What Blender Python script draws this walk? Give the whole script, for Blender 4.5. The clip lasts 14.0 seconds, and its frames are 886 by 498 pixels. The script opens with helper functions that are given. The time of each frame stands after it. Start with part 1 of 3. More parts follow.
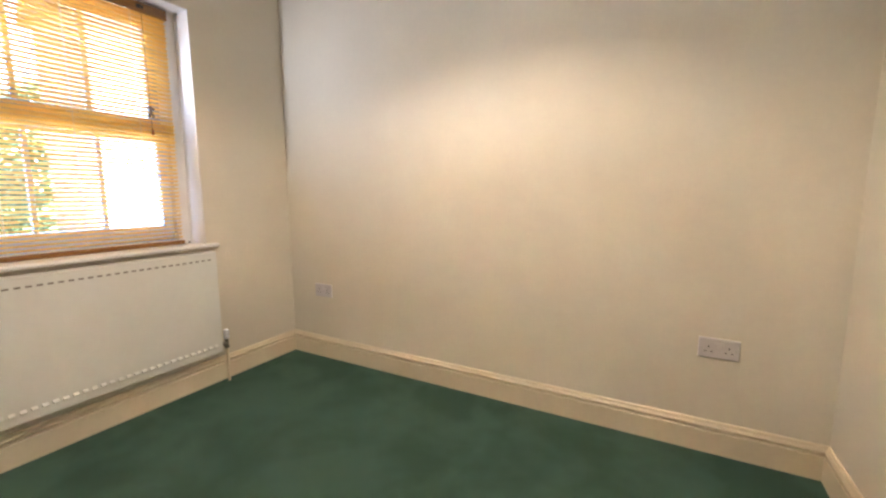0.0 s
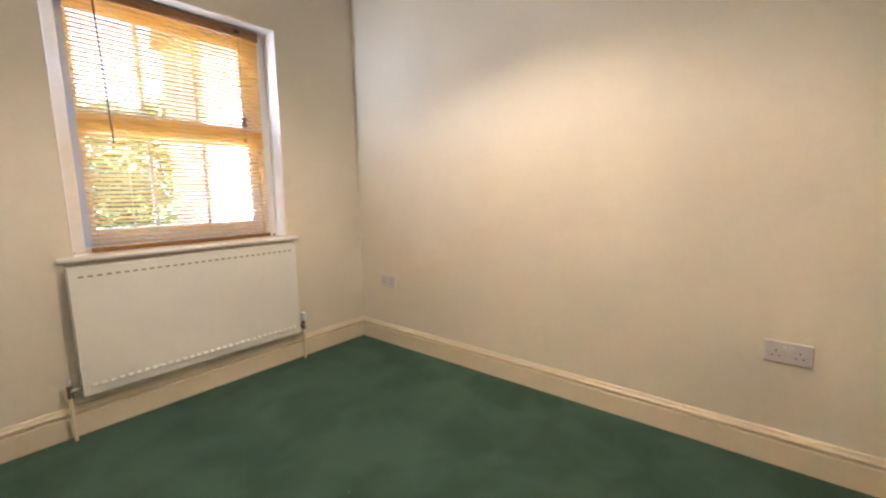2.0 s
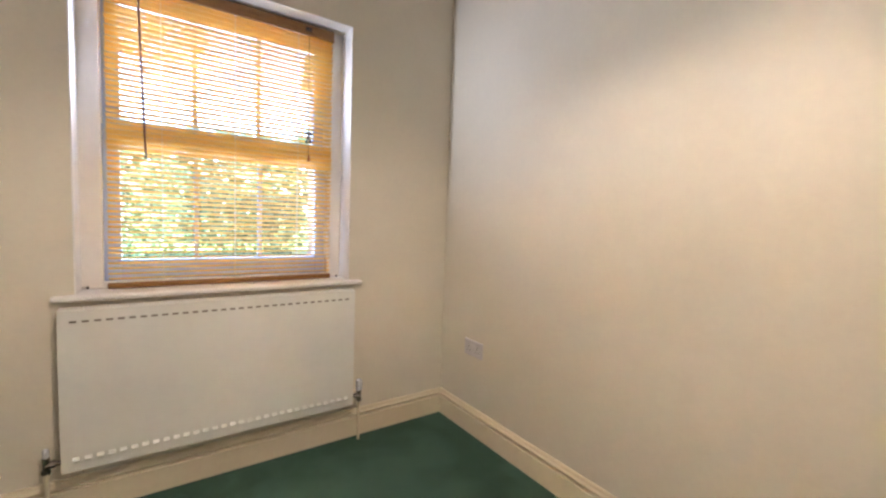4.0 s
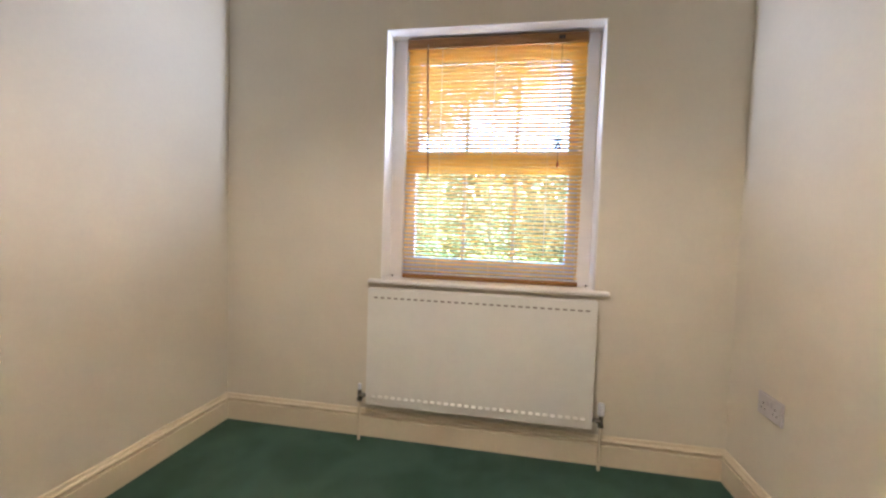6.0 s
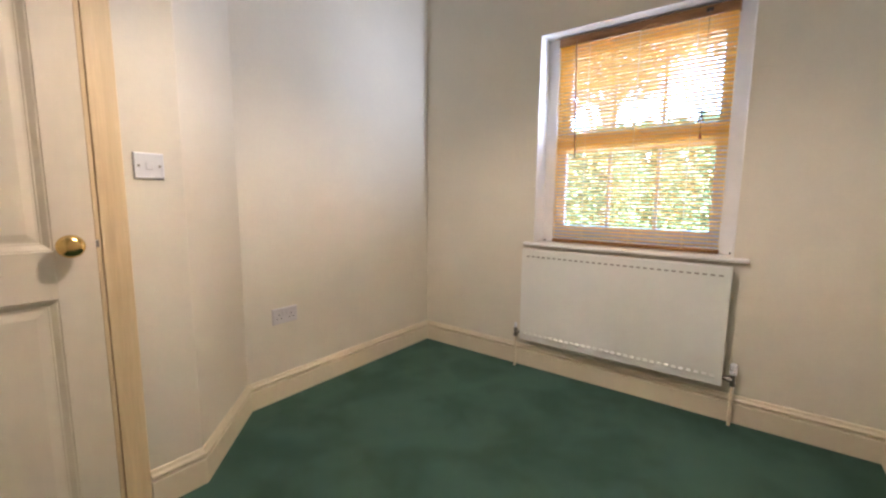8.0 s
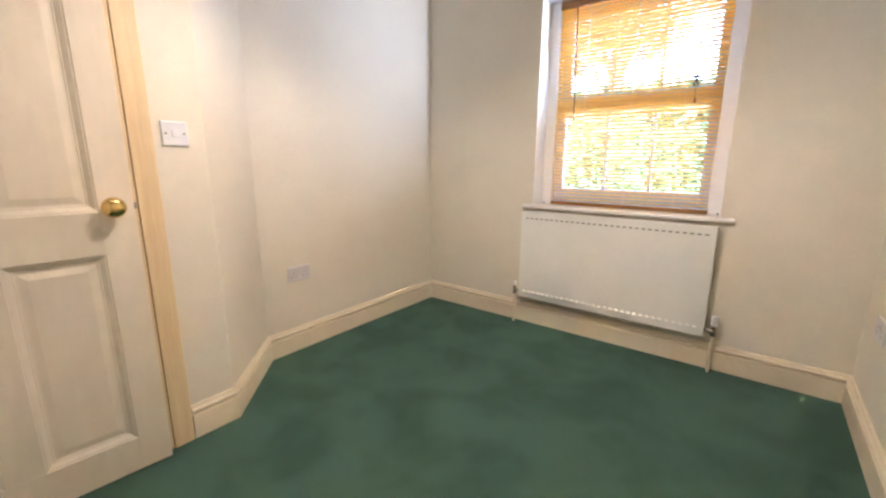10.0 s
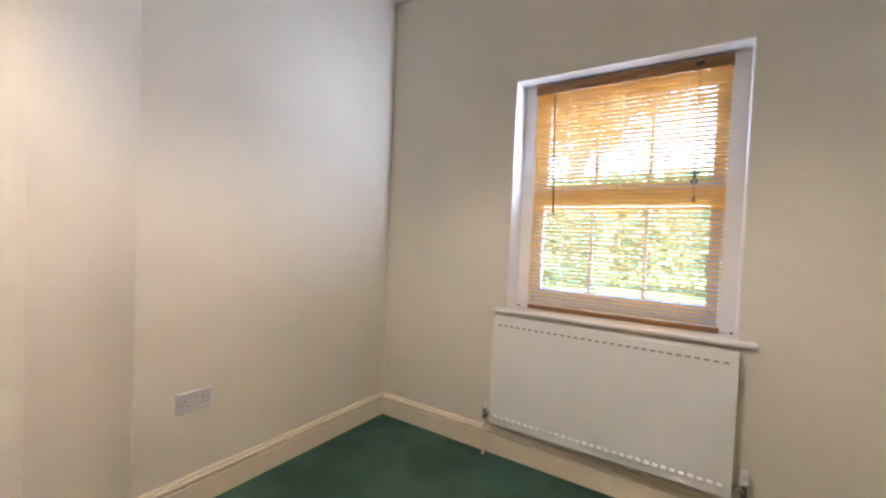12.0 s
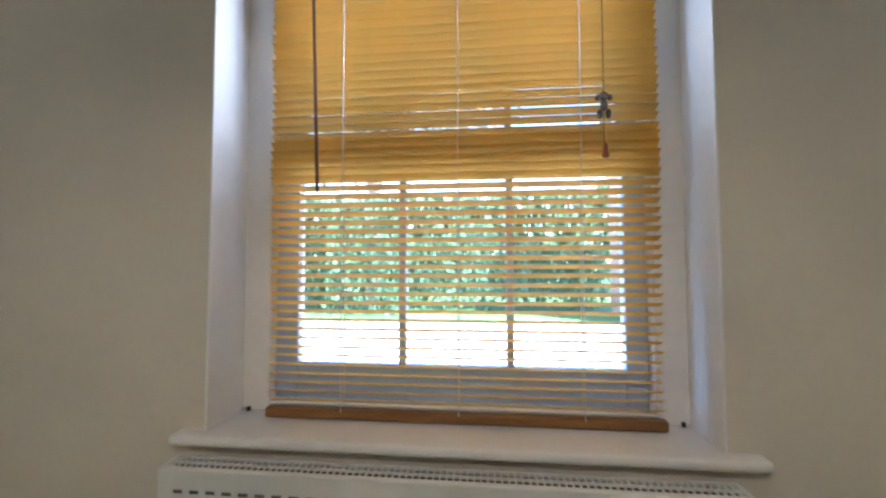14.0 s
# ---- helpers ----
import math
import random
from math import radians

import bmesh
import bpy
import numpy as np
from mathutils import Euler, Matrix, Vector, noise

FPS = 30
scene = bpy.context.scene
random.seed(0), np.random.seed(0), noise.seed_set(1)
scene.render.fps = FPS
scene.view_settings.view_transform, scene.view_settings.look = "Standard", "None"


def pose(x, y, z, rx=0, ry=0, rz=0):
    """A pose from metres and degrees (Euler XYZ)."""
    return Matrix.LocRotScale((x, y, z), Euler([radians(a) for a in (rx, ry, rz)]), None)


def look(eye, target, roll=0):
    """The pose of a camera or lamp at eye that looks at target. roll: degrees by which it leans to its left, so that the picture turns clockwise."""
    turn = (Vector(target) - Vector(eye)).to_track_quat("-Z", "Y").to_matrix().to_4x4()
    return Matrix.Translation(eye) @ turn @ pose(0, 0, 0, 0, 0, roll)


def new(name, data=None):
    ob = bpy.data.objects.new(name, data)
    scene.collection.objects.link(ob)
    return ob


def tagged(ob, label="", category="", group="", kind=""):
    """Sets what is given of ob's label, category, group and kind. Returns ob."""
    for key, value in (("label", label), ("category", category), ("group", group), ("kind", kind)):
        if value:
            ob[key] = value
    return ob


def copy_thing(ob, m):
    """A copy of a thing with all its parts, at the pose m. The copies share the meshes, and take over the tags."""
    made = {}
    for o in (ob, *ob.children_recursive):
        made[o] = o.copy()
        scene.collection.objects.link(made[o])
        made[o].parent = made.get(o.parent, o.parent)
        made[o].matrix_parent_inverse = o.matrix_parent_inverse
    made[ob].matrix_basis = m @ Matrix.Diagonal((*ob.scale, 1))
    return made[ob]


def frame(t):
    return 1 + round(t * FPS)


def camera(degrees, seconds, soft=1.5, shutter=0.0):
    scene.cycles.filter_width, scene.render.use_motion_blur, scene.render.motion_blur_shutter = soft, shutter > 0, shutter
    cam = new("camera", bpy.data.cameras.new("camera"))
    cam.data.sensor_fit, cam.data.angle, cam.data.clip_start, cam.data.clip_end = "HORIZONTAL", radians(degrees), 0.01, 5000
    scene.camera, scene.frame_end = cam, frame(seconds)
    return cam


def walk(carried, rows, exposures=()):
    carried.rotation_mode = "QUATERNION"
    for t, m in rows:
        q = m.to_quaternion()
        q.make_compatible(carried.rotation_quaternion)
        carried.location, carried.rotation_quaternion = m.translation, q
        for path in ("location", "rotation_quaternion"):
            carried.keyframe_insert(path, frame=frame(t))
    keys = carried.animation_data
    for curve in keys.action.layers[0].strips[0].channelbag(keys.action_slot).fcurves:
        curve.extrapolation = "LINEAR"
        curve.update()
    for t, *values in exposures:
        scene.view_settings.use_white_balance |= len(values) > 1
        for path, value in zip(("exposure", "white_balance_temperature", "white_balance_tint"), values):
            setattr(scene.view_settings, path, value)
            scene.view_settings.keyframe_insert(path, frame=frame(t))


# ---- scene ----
cam = camera(94.8, 14.0, soft=2.4)
PATH = [
    (0, (-0.425, 0.133, 1.113), (-1.367, 1.877, 0.844), -0.1),
    (0.5, (-0.482, 0.11, 1.086), (-1.685, 1.681, 0.792), -0.5),
    (1, (-0.376, 0.105, 1.106), (-1.652, 1.615, 0.804), -0.4),
    (1.5, (-0.245, 0.098, 1.103), (-1.531, 1.6, 0.803), -0.5),
    (2, (-0.276, 0.11, 1.103), (-1.521, 1.651, 0.826), -0.7),
    (2.2, (-0.327, 0.128, 1.115), (-1.548, 1.69, 0.851), -0.7),
    (4.3, (-0.816, 0.846, 1.147), (-2.555, 1.827, 1.038), 2.7),
    (4.5, (-0.863, 0.908, 1.143), (-2.667, 1.766, 1.042), 3.0),
    (5, (-0.904, 1.046, 1.127), (-2.851, 1.489, 1.028), 2.8),
    (5.5, (-0.872, 1.094, 1.101), (-2.868, 1.127, 0.988), 2.2),
    (6, (-0.716, 1.152, 1.101), (-2.682, 0.802, 1.001), 1.9),
    (6.5, (-0.646, 1.272, 1.123), (-2.504, 0.54, 1.013), 2.1),
    (7, (-0.551, 1.412, 1.101), (-2.28, 0.413, 0.987), 2.1),
    (7.5, (-0.454, 1.523, 1.117), (-2.074, 0.362, 0.946), 1.3),
    (8, (-0.292, 1.59, 1.112), (-1.871, 0.389, 0.86), 0.5),
    (8.5, (-0.2, 1.656, 1.131), (-1.763, 0.453, 0.799), -0.4),
    (8.7, (-0.178, 1.68, 1.14), (-1.738, 0.479, 0.789), -1.1),
    (10.8, (-0.197, 1.66, 1.099), (-1.729, 0.45, 0.662), 1.4),
    (11, (-0.252, 1.638, 1.125), (-1.785, 0.407, 0.76), 1.5),
    (11.5, (-0.426, 1.524, 1.188), (-1.997, 0.298, 1.015), 2.1),
    (12, (-0.622, 1.416, 1.207), (-2.291, 0.316, 1.154), 2.4),
    (12.5, (-0.905, 1.29, 1.212), (-2.691, 0.389, 1.182), 2.6),
    (13, (-1.187, 1.178, 1.224), (-3.089, 0.56, 1.254), 2.1),
    (13.5, (-1.573, 1.067, 1.233), (-3.552, 0.785, 1.314), 1.7),
    (14, (-1.888, 1.079, 1.184), (-3.875, 0.868, 1.27), -0.1),
]
EXPOSURES = [(0, 4.65, 5850, 20), (2.2, 4.67, 5880, 21), (4.3, 4.47, 5660, 21), (6.5, 4.45, 5600, 21), (8.7, 4.57, 5450, 21), (10.8, 4.95, 5520, 22), (11, 4.91, 5520, 22), (11.5, 4.59, 5400, 21), (12.5, 4.41, 5330, 22), (13, 4.13, 5230, 21), (13.5, 3.67, 5190, 17), (14, 3.48, 5120, 13)]
walk(cam, [(t, look(eye, target, roll)) for t, eye, target, roll in PATH], EXPOSURES)

# ---------------------------------------------------------------- world, sun, lamp
SUN_ELEVATION, SUN_TURN = 49.4, 41.6        # degrees; the turn is from north (+y) towards east (+x)
world = bpy.data.worlds.new("sky")
scene.world = world
world.use_nodes = True
wn = world.node_tree.nodes
sky = wn.new("ShaderNodeTexSky")
sky.sky_type, sky.sun_disc = "NISHITA", False
sky.sun_elevation, sky.sun_rotation = radians(SUN_ELEVATION), radians(SUN_TURN)
wn["Background"].inputs["Strength"].default_value = 0.15
world.node_tree.links.new(sky.outputs["Color"], wn["Background"].inputs["Color"])

sun = new("sun", bpy.data.lights.new("sun", "SUN"))
sun.data.energy, sun.data.angle, sun.data.color = 4.8, radians(0.6), (1.0, 0.97, 0.93)
sun.matrix_world = look((8, 9, 14.05), (0, 0, 0))

LAMP = Vector((-1.15, 1.0, 2.12))
bulb_light = new("pendant_bulb_light", bpy.data.lights.new("pendant_bulb_light", "POINT"))
bulb_light.data.energy, bulb_light.data.color, bulb_light.data.shadow_soft_size = 1.80, (1.0, 0.80, 0.57), 0.026
bulb_light.location = LAMP

# a sky portal just outside the sashes: it gives no light of its own, it only guides the sky's light in
sky_opening = new("sky_opening", bpy.data.lights.new("sky_opening", "AREA"))
sky_opening.data.shape, sky_opening.data.size, sky_opening.data.size_y = "RECTANGLE", 1.25, 1.0
sky_opening.data.cycles.is_portal = True
sky_opening.matrix_world = look((-3.02, 1.0, 1.46), (0, 1.0, 1.46))

# upright area lamps added in the window's opening, before the blind: they stand in for the sky's light raking the walls
# on either side
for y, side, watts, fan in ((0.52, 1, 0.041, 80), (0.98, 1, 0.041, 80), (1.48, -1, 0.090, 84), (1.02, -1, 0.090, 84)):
    daylight = new("window_daylight_fill", bpy.data.lights.new("window_daylight_fill", "AREA"))
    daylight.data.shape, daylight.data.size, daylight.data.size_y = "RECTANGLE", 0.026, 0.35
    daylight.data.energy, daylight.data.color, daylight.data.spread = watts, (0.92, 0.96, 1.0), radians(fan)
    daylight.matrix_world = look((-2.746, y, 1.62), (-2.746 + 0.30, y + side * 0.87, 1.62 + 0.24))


# ---------------------------------------------------------------- materials
def material(name, colour, rough=0.6, metal=0.0, second=None, scale=6.0, fine=0.0, fine_scale=300.0, bump=0.0, bump_scale=200.0,
             coat=0.0, per_object=0.0, stretch=(1, 1, 1), specular=0.5):
    """Principled paint, metal, wood or cloth: two colours mixed by broad noise, a fine grain, a bump."""
    m = bpy.data.materials.new(name)
    m.use_nodes = True
    n, l = m.node_tree.nodes, m.node_tree.links
    b = n["Principled BSDF"]
    b.inputs["Roughness"].default_value, b.inputs["Metallic"].default_value = rough, metal
    b.inputs["Coat Weight"].default_value, b.inputs["Specular IOR Level"].default_value = coat, specular
    co = n.new("ShaderNodeTexCoord")
    mp = n.new("ShaderNodeMapping")
    mp.inputs["Scale"].default_value = stretch
    l.new(co.outputs["Object"], mp.inputs["Vector"])
    broad = n.new("ShaderNodeTexNoise")
    broad.inputs["Scale"].default_value, broad.inputs["Detail"].default_value = scale, 5.0
    l.new(mp.outputs["Vector"], broad.inputs["Vector"])
    ramp = n.new("ShaderNodeValToRGB")
    ramp.color_ramp.elements[0].position, ramp.color_ramp.elements[1].position = 0.35, 0.65
    ramp.color_ramp.elements[0].color = (*(second or [c * 0.94 for c in colour]), 1)
    ramp.color_ramp.elements[1].color = (*colour, 1)
    l.new(broad.outputs["Fac"], ramp.inputs["Fac"])
    out = ramp.outputs["Color"]
    if fine or per_object:
        grain = n.new("ShaderNodeTexNoise")
        grain.inputs["Scale"].default_value, grain.inputs["Detail"].default_value = fine_scale, 2.0
        l.new(mp.outputs["Vector"], grain.inputs["Vector"])
        fac = n.new("ShaderNodeMapRange")
        fac.inputs["To Min"].default_value, fac.inputs["To Max"].default_value = 1 - fine, 1 + fine
        fac.inputs["From Min"].default_value, fac.inputs["From Max"].default_value = 0.3, 0.7
        l.new(grain.outputs["Fac"], fac.inputs["Value"])
        value = fac.outputs["Result"]
        if per_object:
            info = n.new("ShaderNodeObjectInfo")
            vary = n.new("ShaderNodeMapRange")
            vary.inputs["To Min"].default_value, vary.inputs["To Max"].default_value = 1 - per_object, 1 + per_object
            l.new(info.outputs["Random"], vary.inputs["Value"])
            times = n.new("ShaderNodeMath")
            times.operation = "MULTIPLY"
            l.new(value, times.inputs[0]), l.new(vary.outputs["Result"], times.inputs[1])
            value = times.outputs["Value"]
        mix = n.new("ShaderNodeMix")
        mix.data_type, mix.blend_type = "RGBA", "MULTIPLY"
        mix.inputs["Factor"].default_value = 1.0
        l.new(out, mix.inputs["A"]), l.new(value, mix.inputs["B"])
        out = mix.outputs["Result"]
    l.new(out, b.inputs["Base Color"])
    if bump:
        bn = n.new("ShaderNodeTexNoise")
        bn.inputs["Scale"].default_value, bn.inputs["Detail"].default_value = bump_scale, 4.0
        l.new(mp.outputs["Vector"], bn.inputs["Vector"])
        bp = n.new("ShaderNodeBump")
        bp.inputs["Strength"].default_value, bp.inputs["Distance"].default_value = bump, 0.002
        l.new(bn.outputs["Fac"], bp.inputs["Height"])
        l.new(bp.outputs["Normal"], b.inputs["Normal"])
    return m


def translucent(mat, share, tint):
    """Lets a share of the light through a thin slat, leaf or shade."""
    n, l = mat.node_tree.nodes, mat.node_tree.links
    out, b = n["Material Output"], n["Principled BSDF"]
    t = n.new("ShaderNodeBsdfTranslucent")
    t.inputs["Color"].default_value = (*tint, 1)
    mix = n.new("ShaderNodeMixShader")
    mix.inputs["Fac"].default_value = share
    l.new(b.outputs["BSDF"], mix.inputs[1]), l.new(t.outputs["BSDF"], mix.inputs[2])
    l.new(mix.outputs["Shader"], out.inputs["Surface"])
    return mat


def glass_material():
    m = bpy.data.materials.new("window_glass")
    m.use_nodes = True
    n, l = m.node_tree.nodes, m.node_tree.links
    n.remove(n["Principled BSDF"])
    clear, gloss, mix, fres = (n.new(k) for k in ("ShaderNodeBsdfTransparent", "ShaderNodeBsdfGlossy", "ShaderNodeMixShader", "ShaderNodeFresnel"))
    clear.inputs["Color"].default_value = (0.95, 0.97, 0.96, 1)
    gloss.inputs["Roughness"].default_value = 0.02
    l.new(fres.outputs["Fac"], mix.inputs["Fac"])
    l.new(clear.outputs["BSDF"], mix.inputs[1]), l.new(gloss.outputs["BSDF"], mix.inputs[2])
    l.new(mix.outputs["Shader"], n["Material Output"].inputs["Surface"])
    return m


WALL = material("cream_wall_paint", (0.74, 0.690, 0.580), 0.75, second=(0.71, 0.66, 0.553), scale=2.2, fine=0.012, fine_scale=60, bump=0.12, bump_scale=140, specular=0.3)
CEILING = material("white_ceiling_paint", (0.82, 0.81, 0.78), 0.9, scale=2.0, bump=0.1, bump_scale=120, specular=0.2)
SKIRT = material("cream_gloss_paint", (0.79, 0.70, 0.53), 0.38, second=(0.765, 0.67, 0.50), scale=5, fine=0.015, fine_scale=40, bump=0.025, bump_scale=60)
WHITE = material("white_gloss_paint", (0.84, 0.83, 0.81), 0.35, scale=5, fine=0.015, fine_scale=50, bump=0.05, bump_scale=70)
DOORPAINT = material("off_white_door_paint", (0.72, 0.65, 0.525), 0.42, second=(0.69, 0.615, 0.49), scale=4, fine=0.02, fine_scale=35, bump=0.08, bump_scale=50, stretch=(1, 1, 0.25))
JAMB = material("pale_wood_lining", (0.73, 0.59, 0.36), 0.5, second=(0.64, 0.49, 0.28), scale=9, fine=0.05, fine_scale=90, bump=0.1, bump_scale=80, stretch=(3, 3, 0.12))
METALWHITE = material("white_radiator_enamel", (0.80, 0.80, 0.76), 0.33, second=(0.78, 0.78, 0.735), scale=4, fine=0.01, fine_scale=30, bump=0.03, bump_scale=40)
# sash paint with the daylight's blue cast mixed into its colour
SASHPAINT = material("sash_paint_daylight_tint", (0.50, 0.64, 0.94), 0.4, second=(0.47, 0.61, 0.90), scale=5, fine=0.015, fine_scale=50, bump=0.05, bump_scale=70)
PLASTIC = material("white_plastic", (0.77, 0.78, 0.82), 0.3, scale=12, fine=0.01, fine_scale=80)
SOCKETPLASTIC = material("off_white_socket_plastic", (0.63, 0.60, 0.61), 0.3, scale=12, fine=0.01, fine_scale=80)
# steel darkened beyond its own grey to stand for shade inside the radiator
SHADEDSTEEL = material("dull_steel_darkened_as_shade", (0.085, 0.065, 0.05), 0.6, 0.3, scale=20)
# brown that imitates the half-dark seen through the front slots
SLOTSHADE = material("slot_shade_brown", (0.24, 0.21, 0.18), 0.7, scale=20)
DARK = material("dark_slot", (0.03, 0.028, 0.026), 0.7, scale=30)
CHROME = material("tarnished_chrome", (0.35, 0.33, 0.30), 0.3, 1.0, second=(0.22, 0.20, 0.18), scale=60)
BRASS = material("polished_brass", (0.80, 0.58, 0.22), 0.14, 1.0, second=(0.72, 0.50, 0.17), scale=30, bump=0.02, bump_scale=90)
STEEL = material("screw_steel", (0.55, 0.54, 0.52), 0.35, 1.0, scale=60)
SLATWOOD = material("honey_wood_slat", (0.84, 0.47, 0.02), 0.4, second=(0.76, 0.40, 0.015), scale=14, fine=0.08, fine_scale=120, per_object=0.10, stretch=(4, 0.5, 4))
translucent(SLATWOOD, 0.68, (1.0, 0.83, 0.42))
RAILWOOD = material("brown_stained_rail", (0.29, 0.14, 0.035), 0.4, second=(0.21, 0.095, 0.022), scale=16, fine=0.1, fine_scale=140, stretch=(4, 0.4, 4))
WANDWOOD = material("dark_brown_wand", (0.13, 0.055, 0.03), 0.35, scale=20, fine=0.1)
# white cord, made paler to imitate light coming through the slats' cord holes
CORD = material("white_ladder_cord", (0.85, 0.82, 0.78), 0.8, scale=60)
BROWNCORD = material("brown_pull_cord", (0.20, 0.12, 0.06), 0.8, scale=60)
TASSEL = material("reddish_wood_tassel", (0.32, 0.10, 0.03), 0.4, scale=60, fine=0.1)
BEAD = material("grey_brown_carved_wood", (0.15, 0.10, 0.07), 0.55, second=(0.09, 0.06, 0.04), scale=80, fine=0.15)
SHADE = translucent(material("cream_fabric_shade", (0.78, 0.72, 0.60), 0.9, scale=30, fine=0.05, fine_scale=500), 0.06, (0.8, 0.66, 0.46))
GLASS = glass_material()
PAVING = material("pale_concrete_paving", (0.68, 0.66, 0.62), 0.9, second=(0.60, 0.58, 0.54), scale=1.5, fine=0.12, fine_scale=40, bump=0.3, bump_scale=60)
GRASS = material("lawn_grass", (0.09, 0.17, 0.045), 0.9, second=(0.06, 0.12, 0.03), scale=0.8, fine=0.25, fine_scale=30, bump=0.5, bump_scale=60)
BRICK = material("red_brown_brick", (0.50, 0.35, 0.29), 0.85, second=(0.42, 0.28, 0.23), scale=2.0, fine=0.15, fine_scale=25, bump=0.3, bump_scale=40)
ROOFTILE = material("brown_roof_tile", (0.22, 0.13, 0.09), 0.85, second=(0.16, 0.10, 0.07), scale=3.0, fine=0.15, fine_scale=20)
GLASSDARK = material("far_window_glass", (0.05, 0.06, 0.07), 0.08, scale=3, specular=0.8)
BARK = material("grey_brown_bark", (0.28, 0.23, 0.19), 0.95, second=(0.20, 0.16, 0.13), scale=8, fine=0.2, fine_scale=30, bump=0.5, bump_scale=30)


def leaf_material(name, colour, second):
    m = bpy.data.materials.new(name)
    m.use_nodes = True
    n, l = m.node_tree.nodes, m.node_tree.links
    b = n["Principled BSDF"]
    b.inputs["Roughness"].default_value, b.inputs["Specular IOR Level"].default_value = 0.8, 0.15
    geo, ramp = n.new("ShaderNodeNewGeometry"), n.new("ShaderNodeValToRGB")
    ramp.color_ramp.elements[0].color, ramp.color_ramp.elements[1].color = (*second, 1), (*colour, 1)
    l.new(geo.outputs["Random Per Island"], ramp.inputs["Fac"])
    l.new(ramp.outputs["Color"], b.inputs["Base Color"])
    return translucent(m, 0.3, [min(1, c * 1.6) for c in colour])


LEAF = leaf_material("green_leaves", (0.11, 0.185, 0.11), (0.075, 0.13, 0.075))
LEAFCOPPER = leaf_material("copper_leaves", (0.40, 0.32, 0.27), (0.25, 0.19, 0.15))


def carpet_material():
    m = material("green_pile_carpet", (0.056, 0.110, 0.083), 0.95, second=(0.037, 0.078, 0.058), scale=2.8, fine=0.30, fine_scale=420, bump=1.0, bump_scale=520, specular=0.1)
    n, l = m.node_tree.nodes, m.node_tree.links
    b = n["Principled BSDF"]
    b.inputs["Sheen Weight"].default_value, b.inputs["Sheen Roughness"].default_value = 0.25, 0.5
    b.inputs["Sheen Tint"].default_value = (0.35, 0.6, 0.45, 1)
    ramp = next(k for k in n if k.bl_idname == "ShaderNodeValToRGB")
    ramp.color_ramp.elements[0].position, ramp.color_ramp.elements[1].position = 0.40, 0.56
    broad = next(k for k in n if k.bl_idname == "ShaderNodeTexNoise")
    broad.inputs["Distortion"].default_value, broad.inputs["Detail"].default_value = 0.25, 6.0
    return m


CARPET = carpet_material()


# ---------------------------------------------------------------- mesh helpers
def box(bm, x0, x1, y0, y1, z0, z1, bevel=0.0, segments=2):
    vs = [bm.verts.new((x, y, z)) for x in (x0, x1) for y in (y0, y1) for z in (z0, z1)]
    fs = [bm.faces.new([vs[i] for i in q]) for q in ((0, 1, 3, 2), (4, 6, 7, 5), (0, 4, 5, 1), (2, 3, 7, 6), (0, 2, 6, 4), (1, 5, 7, 3))]
    if bevel:
        es = list({e for f in fs for e in f.edges})
        bmesh.ops.bevel(bm, geom=es, offset=bevel, segments=segments, affect="EDGES", profile=0.5)
    return bm


def prism(bm, points, z0, z1):
    """An upright prism over a polygon of (x, y)."""
    low, high = [bm.verts.new((x, y, z0)) for x, y in points], [bm.verts.new((x, y, z1)) for x, y in points]
    k = len(points)
    bm.faces.new(list(reversed(low))), bm.faces.new(high)
    for i in range(k):
        bm.faces.new((low[i], low[(i + 1) % k], high[(i + 1) % k], high[i]))
    return bm


def lathe(bm, profile, at, axis="Z", steps=24):
    """A turned body: profile of (radius, height) along an axis from the point at."""
    rings = []
    for r, h in profile:
        ring = []
        for i in range(steps):
            a = 2 * math.pi * i / steps
            u, v = r * math.cos(a), r * math.sin(a)
            p = {"Z": (u, v, h), "Y": (u, h, v), "X": (h, u, v)}[axis]
            ring.append(bm.verts.new(Vector(at) + Vector(p)))
        rings.append(ring)
    for a, b in zip(rings, rings[1:]):
        for i in range(steps):
            bm.faces.new((a[i], a[(i + 1) % steps], b[(i + 1) % steps], b[i]))
    bm.faces.new(list(reversed(rings[0]))), bm.faces.new(rings[-1])
    return bm


def rod(bm, a, b, r, steps=10, r2=None):
    """A straight round bar from a to b."""
    a, b = Vector(a), Vector(b)
    turn = (b - a).to_track_quat("Z", "Y")
    rings = [[bm.verts.new(p + turn @ Vector((q * math.cos(2 * math.pi * i / steps), q * math.sin(2 * math.pi * i / steps), 0))) for i in range(steps)]
             for p, q in ((a, r), (b, r if r2 is None else r2))]
    for i in range(steps):
        bm.faces.new((rings[0][i], rings[0][(i + 1) % steps], rings[1][(i + 1) % steps], rings[1][i]))
    bm.faces.new(list(reversed(rings[0]))), bm.faces.new(rings[1])
    return bm


def mesh_from(name, bm, mat, smooth=False):
    bmesh.ops.recalc_face_normals(bm, faces=bm.faces)
    me = bpy.data.meshes.new(name)
    bm.to_mesh(me)
    bm.free()
    me.materials.append(mat)
    if smooth:
        for p in me.polygons:
            p.use_smooth = True
        me.set_sharp_from_angle(angle=radians(40))
    return me


def part(name, bm, mat, parent=None, label="", smooth=False):
    ob = new(name, mesh_from(name, bm, mat, smooth))
    if parent is not None:
        ob.parent = parent
    if label:
        ob["label"] = label
    return ob


